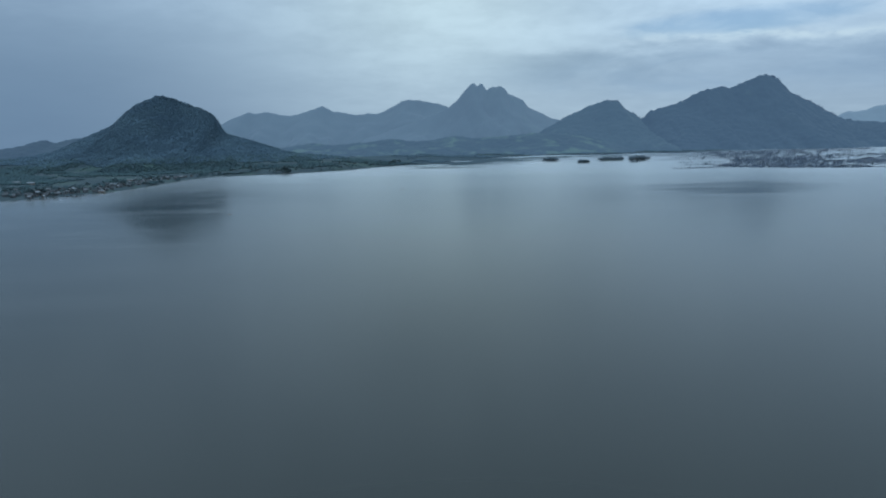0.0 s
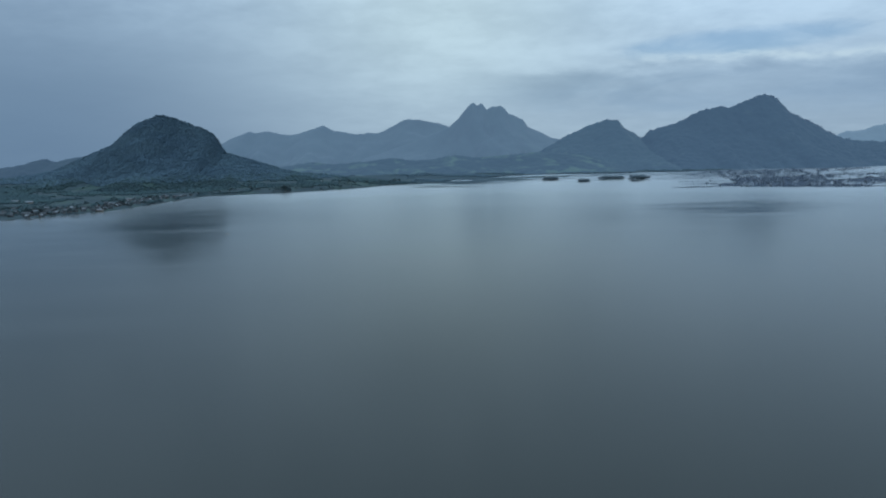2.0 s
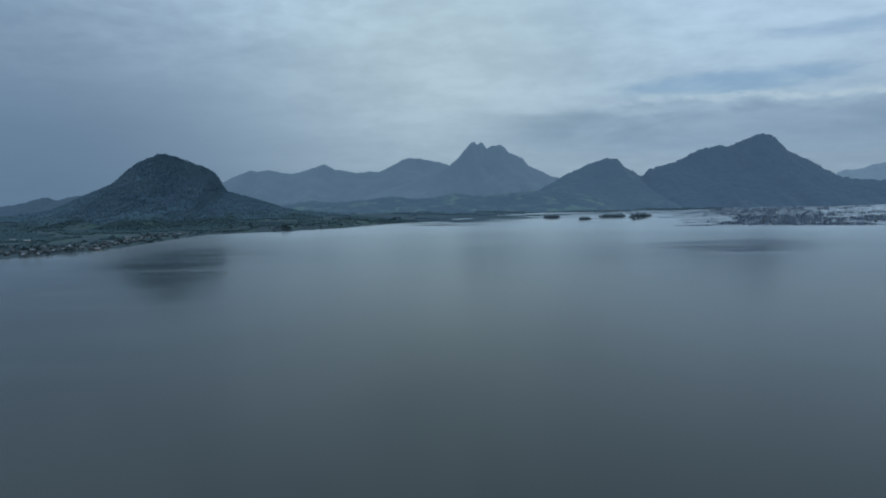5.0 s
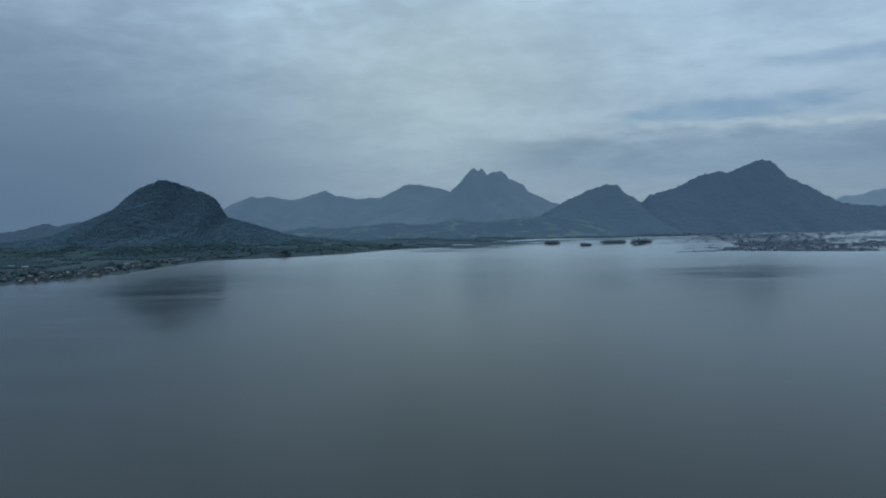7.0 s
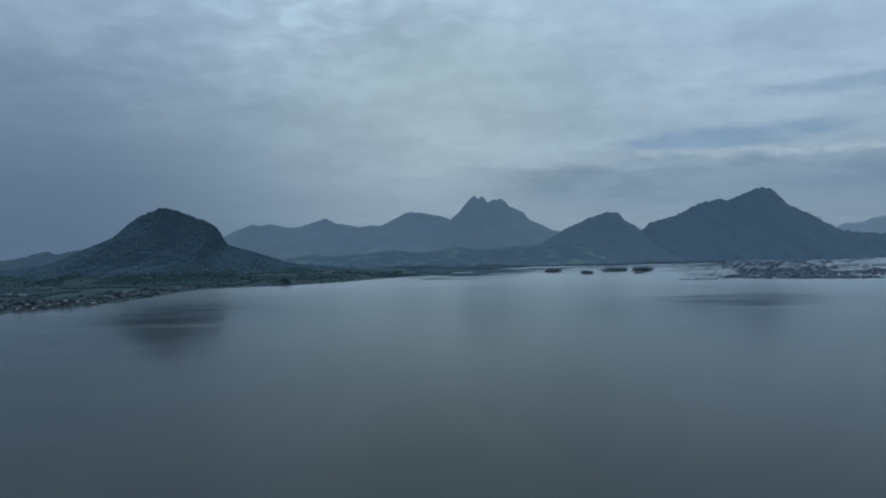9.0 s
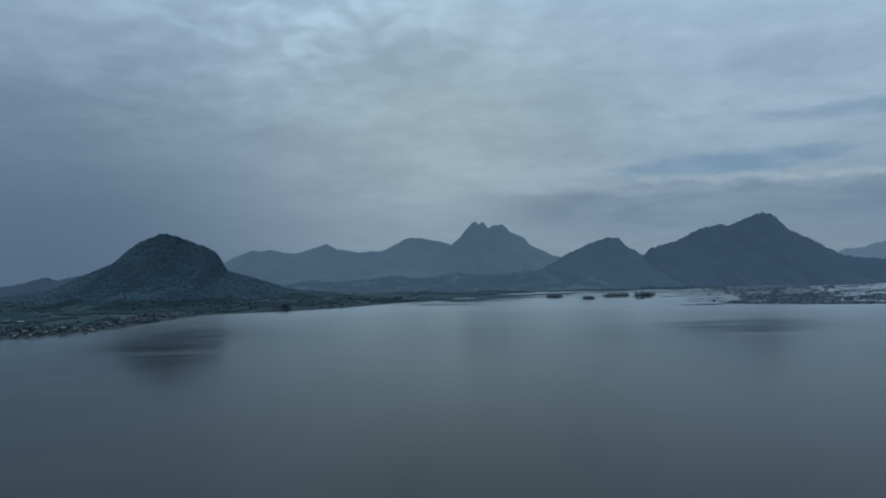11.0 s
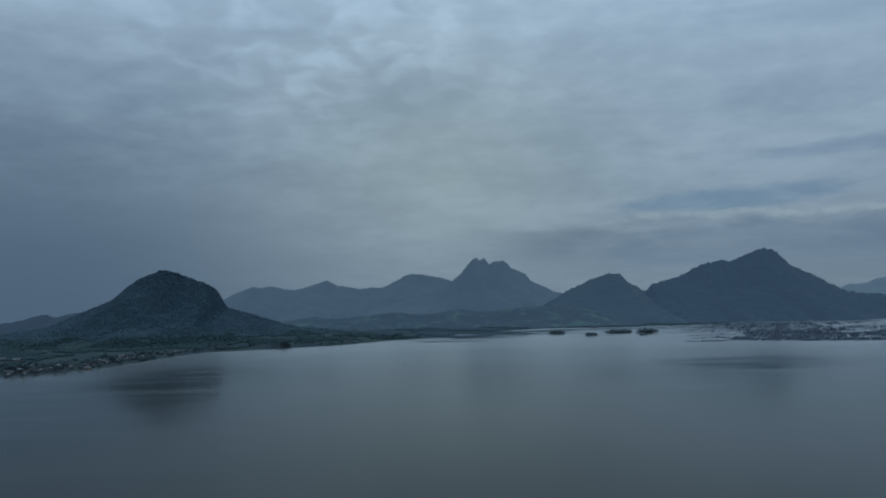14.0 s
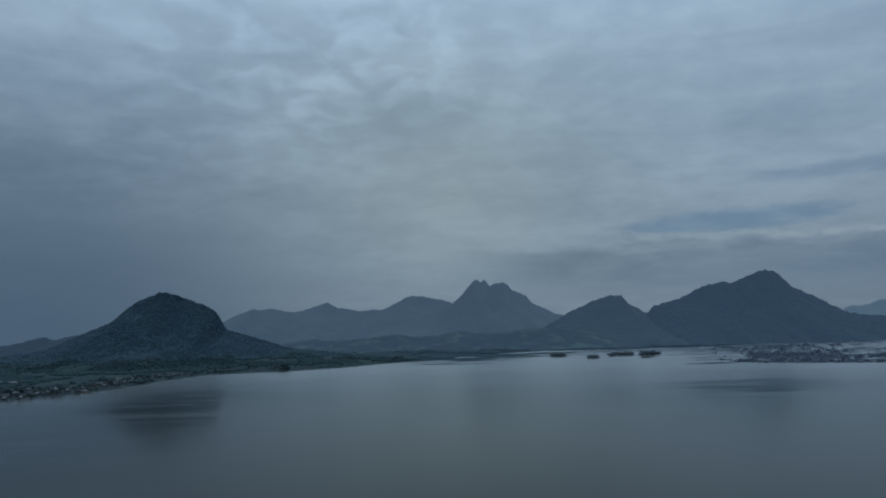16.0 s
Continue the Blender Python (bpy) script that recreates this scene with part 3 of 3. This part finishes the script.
# the big clump on the shore, and single trees along the waterline
for dx, dy, kind, size in ((0, 0, 1, 1.25), (11, 3, 0, 1.1), (-10, 4, 1, 1.0), (4, 9, 2, 1.2), (-4, -4, 3, 1.0)):
    x, y = -330 + dx, 1694 + dy
    plant(x, y, float(land(np.array(x), np.array(y))), kind, size, r.uniform(0, 360), "tall dark tree in a clump on the lake shore", "trees of the shore clump")
count = 0
while count < 210:
    x = r.uniform(-820, -60) if count < 130 else r.uniform(-820, -500)
    y = float(np.interp(x, LINE_X, LINE_Y)) + r.uniform(10, 150)
    if x < -500:
        y = r.uniform(1040, 1600)
    d, z = float(inland(np.array(x), np.array(y))), float(land(np.array(x), np.array(y)))
    if d < 8 or d > 330 or z < 0.5:
        continue
    plant(x, y, z, r.choice((0, 1, 2, 3, 3)), r.uniform(0.42, 0.85), r.uniform(0, 360), "green broadleaf tree on the lakeside land", "trees of the near shore")
    count += 1


# ---------------------------------------------------------------- small islands in the far bay
def island(x, y, length, width, turn, top, trees, label):
    r = random.Random(int(x))
    bm = bmesh.new()
    bmesh.ops.create_uvsphere(bm, u_segments=28, v_segments=10, radius=1.0)
    for v in bm.verts:
        k = 1 + 0.22 * noise.noise(Vector((v.co.x * 2 + x, v.co.y * 2, v.co.z)))
        v.co = Vector((v.co.x * length / 2 * k, v.co.y * width / 2 * k, v.co.z * 2.2))
    ob = part("island", bm, LAND)
    ob.matrix_basis = pose(x, y, -0.5, 0, 0, turn)
    tagged(ob, label, "island", kind="structure")
    c, s = math.cos(radians(turn)), math.sin(radians(turn))
    for k in range(trees):
        u, v = r.uniform(-0.44, 0.44) * length, r.uniform(-0.3, 0.3) * width
        rise = 1 - (2 * u / length) ** 4
        kind = r.choice((4, 5))
        size = top * (0.45 + 0.55 * rise) / (9.0 if kind == 4 else 7.0) * r.uniform(0.75, 1.0)
        plant(x + u * c - v * s, y + u * s + v * c, 0.9, kind, size, r.uniform(0, 360), "dark bushy tree on a small lake island", "trees of the islands")


island(412, 2178, 56, 26, -8, 12.5, 14, "small dark wooded island")
island(468, 1978, 40, 20, -8, 9, 10, "small low island with dark bushes")
island(590, 2112, 92, 34, 10, 12, 22, "long low wooded island")
island(660, 2070, 66, 40, 25, 14, 17, "small island with tall dark trees")
island(603, 1925, 40, 12, 30, 5.5, 6, "low islet with a few bushes")


# ---------------------------------------------------------------- the village
def house(w, l, h, roof_material, wall_material, roof_label):
    root = new("house")
    bm = bmesh.new()
    box(bm, 0, 0, h / 2 - 0.4, w, l, h + 0.8)
    # gable ends
    gable = h + w * 0.30
    for s in (-1, 1):
        a, b, c = (bm.verts.new(p) for p in ((-w / 2, s * l / 2, h), (w / 2, s * l / 2, h), (0, s * l / 2, gable)))
        bm.faces.new((a, b, c))
    part("wall", bm, wall_material, root)
    bm = bmesh.new()
    eave, over, thick = w / 2 + 0.7, l / 2 + 0.6, 0.18
    drop = (gable - h) / (w / 2)
    ring = [(-eave, h - 0.7 * drop), (0, gable), (eave, h - 0.7 * drop), (eave, h - 0.7 * drop + thick), (0, gable + thick * 1.2), (-eave, h - 0.7 * drop + thick)]
    front, back = [bm.verts.new((px, -over, pz)) for px, pz in ring], [bm.verts.new((px, over, pz)) for px, pz in ring]
    for k in range(6):
        bm.faces.new((front[k], front[(k + 1) % 6], back[(k + 1) % 6], back[k]))
    for loop in (front[::-1], back):
        bm.faces.new((loop[0], loop[1], loop[4], loop[5]))
        bm.faces.new((loop[1], loop[2], loop[3], loop[4]))
    bmesh.ops.recalc_face_normals(bm, faces=bm.faces)
    part("roof", bm, roof_material, root, roof_label)
    bm = bmesh.new()
    box(bm, 0.1 * w, -l / 2 - 0.03, 1.0, 0.95, 0.1, 2.0)
    part("door", bm, TIMBER, root, "brown timber door")
    for wx in (-0.3 * w, 0.36 * w):
        bm = bmesh.new()
        box(bm, wx, -l / 2 - 0.03, 1.5, 1.1, 0.1, 1.1)
        part("window", bm, GLASS, root, "dark window")
    return root


HOUSES = [house(4.8, 6.2, 2.7, CLAY, PLASTER, "brown clay-tile roof"), house(4.4, 5.6, 2.6, ZINC, PLASTER, "pale zinc-sheet roof"),
          house(5.4, 8, 2.8, CLAY, PLASTER, "brown clay-tile roof"), house(4.6, 12, 2.7, ZINC, TIMBER, "pale zinc-sheet roof")]
HOUSE_LABELS = ["plastered village house with a brown tiled roof", "small plastered house with a pale zinc roof",
                "long plastered house with a brown tiled roof", "long timber shed with a pale zinc roof"]
house_used, house_places = set(), []


def settle(x, y, kind, turn):
    z = float(land(np.array(x), np.array(y)))
    m = pose(x, y, z + 0.3, 0, 0, turn)
    if kind in house_used:
        ob = copy_thing(HOUSES[kind], m)
    else:
        ob = HOUSES[kind]
        ob.matrix_basis = m
        house_used.add(kind)
    house_places.append((x, y))
    tagged(ob, HOUSE_LABELS[kind], "house", "houses of the lakeside village")


settle(-528, 1152, 3, 78)
settle(-585, 1046, 1, 70)
settle(-572, 1058, 1, 10)
settle(-277, 1960, 1, 20)
for x, y in ((-778, 1352), (-745, 1341), (-592, 1424), (-558, 1416)):
    settle(x, y, 3, 100)
r = random.Random(19)
tries = 0
while len(house_places) < 165 and tries < 9000:
    tries += 1
    y = r.uniform(1030, 1200) if r.random() < 0.62 else r.uniform(1200, 1560)
    edge = float(np.interp(y, [1010, 1080, 1175, 1590], [-600, -560, -515, -500]))
    x = edge - 8 - abs(r.gauss(0, 1)) * (70 if y < 1200 else 34)
    d, z = float(inland(np.array(x), np.array(y))), float(land(np.array(x), np.array(y)))
    if d < 14 or z < 0.7 or any((x - a) ** 2 + (y - b) ** 2 < 8.6 ** 2 for a, b in house_places):
        continue
    settle(x, y, r.choice((0, 1, 2, 0, 0, 2, 1, 0, 0, 2)), r.uniform(0, 180))


# ---------------------------------------------------------------- floating fish farm
def fish_raft(seed, hut):
    """Four net cages in a bamboo frame on drums, with or without a keeper's hut."""
    r = random.Random(seed)
    root = new("fish_raft")
    bm = bmesh.new()
    for at in (-7, 0, 7):
        box(bm, at, 0, 0.45, 0.9, 15.2, 0.16)
        box(bm, 0, at, 0.60, 15.2, 0.9, 0.12)
    part("frame", bm, BAMBOO, root, "grey bamboo walkways")
    for cx, cy in itertools.product((-3.5, 3.5), repeat=2):
        bm = bmesh.new()
        box(bm, cx, cy, 0.18, 6.0, 6.0, 0.5)
        bm.faces.ensure_lookup_table()
        top = max(bm.faces, key=lambda f: f.calc_center_median().z)
        bmesh.ops.inset_region(bm, faces=[top], thickness=0.25)
        bmesh.ops.translate(bm, verts=top.verts, vec=(0, 0, -0.3))
        part("net", bm, NET, root, "dark fish net")
    bm = bmesh.new()
    for cx, cy in itertools.product((-7, 0, 7), repeat=2):
        rod(bm, (cx - 0.5, cy, 0.12), (cx + 0.5, cy, 0.12), 0.3, 0.3, 8)
    part("floats", bm, DRUM, root, "blue plastic drum floats")
    if hut:
        bm = bmesh.new()
        box(bm, -3.5, 3.5, 1.7, 4.2, 4.6, 2.2)
        part("hut_wall", bm, BAMBOO, root, "woven bamboo hut wall")
        bm = bmesh.new()
        for s in (-1, 1):
            box(bm, -3.5 + s * 1.3, 3.5, 3.15, 2.9, 5.6, 0.12)
        for v in bm.verts:
            v.co.z += 0.75 - 0.36 * abs(v.co.x + 3.5)
        part("hut_roof", bm, SHEET, root, "dull grey sheet roof")
    return root


RAFTS = [fish_raft(1, True), fish_raft(2, False)]
raft_used = set()


def moor(x, y, kind, turn):
    m = pose(x, y, 0.0, 0, 0, turn)
    if kind in raft_used:
        ob = copy_thing(RAFTS[kind], m)
    else:
        ob = RAFTS[kind]
        ob.matrix_basis = m
        raft_used.add(kind)
    tagged(ob, ("floating bamboo fish cages with a keeper's hut", "floating bamboo fish cages with dark nets")[kind], "fish raft", "floating fish farm")


def farm_spot(r, y0, y1, lean):
    y = r.uniform(y0, y1)
    low = float(np.interp(y, [1400, 1470, 1560, 1620, 1720, 1900, 2700], [900, 760, 690, 700, 790, 870, 1130]))
    high = float(np.interp(y, [1430, 1900, 2700], [1010, 1330, 2050]))
    return low + (high - low) * r.random() ** lean, y


def moored(x, y):
    """Rafts lie in long lanes with open water between them, looser towards the east and the far side."""
    lane = float(value_noise(np.array(0.22 * x + 500), np.array(y - 0.12 * x), 26, 91))
    loose = float(np.interp(x - 0.45 * (y - 1450), [600, 860, 960, 1300], [0.22, 0.16, 0.44, 0.58]))
    return lane > loose


r = random.Random(23)
rafts, tries = [], 0
while len(rafts) < 300 and tries < 40000:
    tries += 1
    x, y = farm_spot(r, 1400, 1790, 1.1)
    if not moored(x, y) or any((x - a) ** 2 + (y - b) ** 2 < 16.0 ** 2 for a, b in rafts):
        continue
    rafts.append((x, y))
    moor(x, y, 0 if r.random() < 0.12 else 1, r.gauss(20, 6))
# the farther part of the farm, where single rafts can no longer be told apart
more, tries, blocks, nets = [], 0, [], []
ROWS_OF_RAFTS = [(560, 700, 1535), (620, 720, 1552), (640, 790, 1690), (700, 780, 1706), (690, 880, 1850), (720, 900, 2060), (820, 1000, 2200), (860, 1130, 2330),
                 (1150, 1500, 2180), (980, 1300, 2450), (1320, 1640, 2380), (1060, 1420, 2600), (1440, 1800, 2560), (1180, 1650, 2760), (1600, 2000, 2800),
                 (760, 940, 2480), (900, 1180, 2680), (1000, 1400, 2860), (1500, 1950, 2950)]
queue = [(x, y + r.gauss(0, 4)) for x0, x1, y in ROWS_OF_RAFTS for x in range(x0, x1, 16) if r.random() < 0.85]
while len(more) < 900 and tries < 40000:
    tries += 1
    queued = len(queue) > 0
    x, y = queue.pop() if queued else farm_spot(r, 1790, 2060, 1.0) if r.random() < 0.62 else farm_spot(r, 2060, 2900, 0.9)
    if not (queued or moored(x, y)) or any((x - a) ** 2 + (y - b) ** 2 < 16 ** 2 for a, b in more) or float(land(np.array(x), np.array(y))) > -0.5:
        continue
    more.append((x, y))
    turn = radians(r.gauss(20, 6))
    blocks += [(x, y, 0.42 + 0.05 * k, *size, turn, *at) for k, (size, at) in enumerate((
        ((15.2, 0.9, 0.3), (0, -7)), ((15.2, 0.9, 0.3), (0, 0)), ((15.2, 0.9, 0.3), (0, 7)),
        ((0.9, 15.2, 0.2), (-7, 0)), ((0.9, 15.2, 0.2), (0, 0)), ((0.9, 15.2, 0.2), (7, 0))))]
    nets.append((x, y, 0.15, 14.4, 14.4, 0.4, turn, 0, 0))
    if r.random() < 0.15:
        blocks.append((x, y, 1.7, 4.2, 4.6, 2.6, turn, 3.5, 3.5))


def joined_boxes(name, rows, material, parent=None):
    """Many boxes in one mesh; a row holds a raft's place, the box's height, sizes and turn, and its place on the raft."""
    rows = np.array(rows)
    corner = np.array(list(itertools.product((-0.5, 0.5), repeat=3)))
    side = np.array([(0, 1, 3, 2), (4, 6, 7, 5), (0, 4, 5, 1), (2, 3, 7, 6), (0, 2, 6, 4), (1, 5, 7, 3)])
    u, v = corner[None, :, 0] * rows[:, 3:4] + rows[:, 7:8], corner[None, :, 1] * rows[:, 4:5] + rows[:, 8:9]
    c, k = np.cos(rows[:, 6:7]), np.sin(rows[:, 6:7])
    verts = np.stack([rows[:, 0:1] + u * c - v * k, rows[:, 1:2] + u * k + v * c, rows[:, 2:3] + corner[None, :, 2] * rows[:, 5:6]], 2)
    return from_arrays(name, verts.reshape(-1, 3), (side[None] + 8 * np.arange(len(rows))[:, None, None]).reshape(-1, 4), material, parent)


far_rafts = joined_boxes("fish_farm", blocks, BAMBOO)
tagged(far_rafts, "many dark floating fish cages far across the bay", "fish farm", kind="stuff")
tagged(joined_boxes("net", nets, NET, far_rafts), "dark fish nets", kind="stuff")


# ---------------------------------------------------------------- boats
def boat(x, y, turn):
    root = new("rowing_boat")
    bm = bmesh.new()
    sections = [(-2.4, 0.12, 0.45), (-1.6, 0.42, 0.32), (0.0, 0.55, 0.28), (1.6, 0.42, 0.34), (2.4, 0.05, 0.55)]
    rings = []
    for at, half, rim in sections:
        rings.append([bm.verts.new(p) for p in ((-half, at, rim), (-half * 0.7, at, -0.12), (half * 0.7, at, -0.12), (half, at, rim),
                                                (half * 0.8, at, rim), (half * 0.55, at, 0.02), (-half * 0.55, at, 0.02), (-half * 0.8, at, rim))])
    for a, b in zip(rings, rings[1:]):
        for k in range(8):
            bm.faces.new((a[k], a[(k + 1) % 8], b[(k + 1) % 8], b[k]))
    bm.faces.new(rings[0]), bm.faces.new(rings[-1][::-1])
    bmesh.ops.recalc_face_normals(bm, faces=bm.faces)
    part("hull", bm, TIMBER, root, "narrow dark timber hull")
    for at in (-0.8, 0.9):
        bm = bmesh.new()
        box(bm, 0, at, 0.24, 0.95, 0.25, 0.05)
        part("thwart", bm, TIMBER, root)
    root.matrix_basis = pose(x, y, 0, 0, 0, turn)
    tagged(root, "small dark timber rowing boat on the lake", "boat", "boats on the lake")


boat(-29, 1079, 80)
boat(-206, 741, 60)
boat(-204, 1256, 75)
boat(-57, 1236, 85)
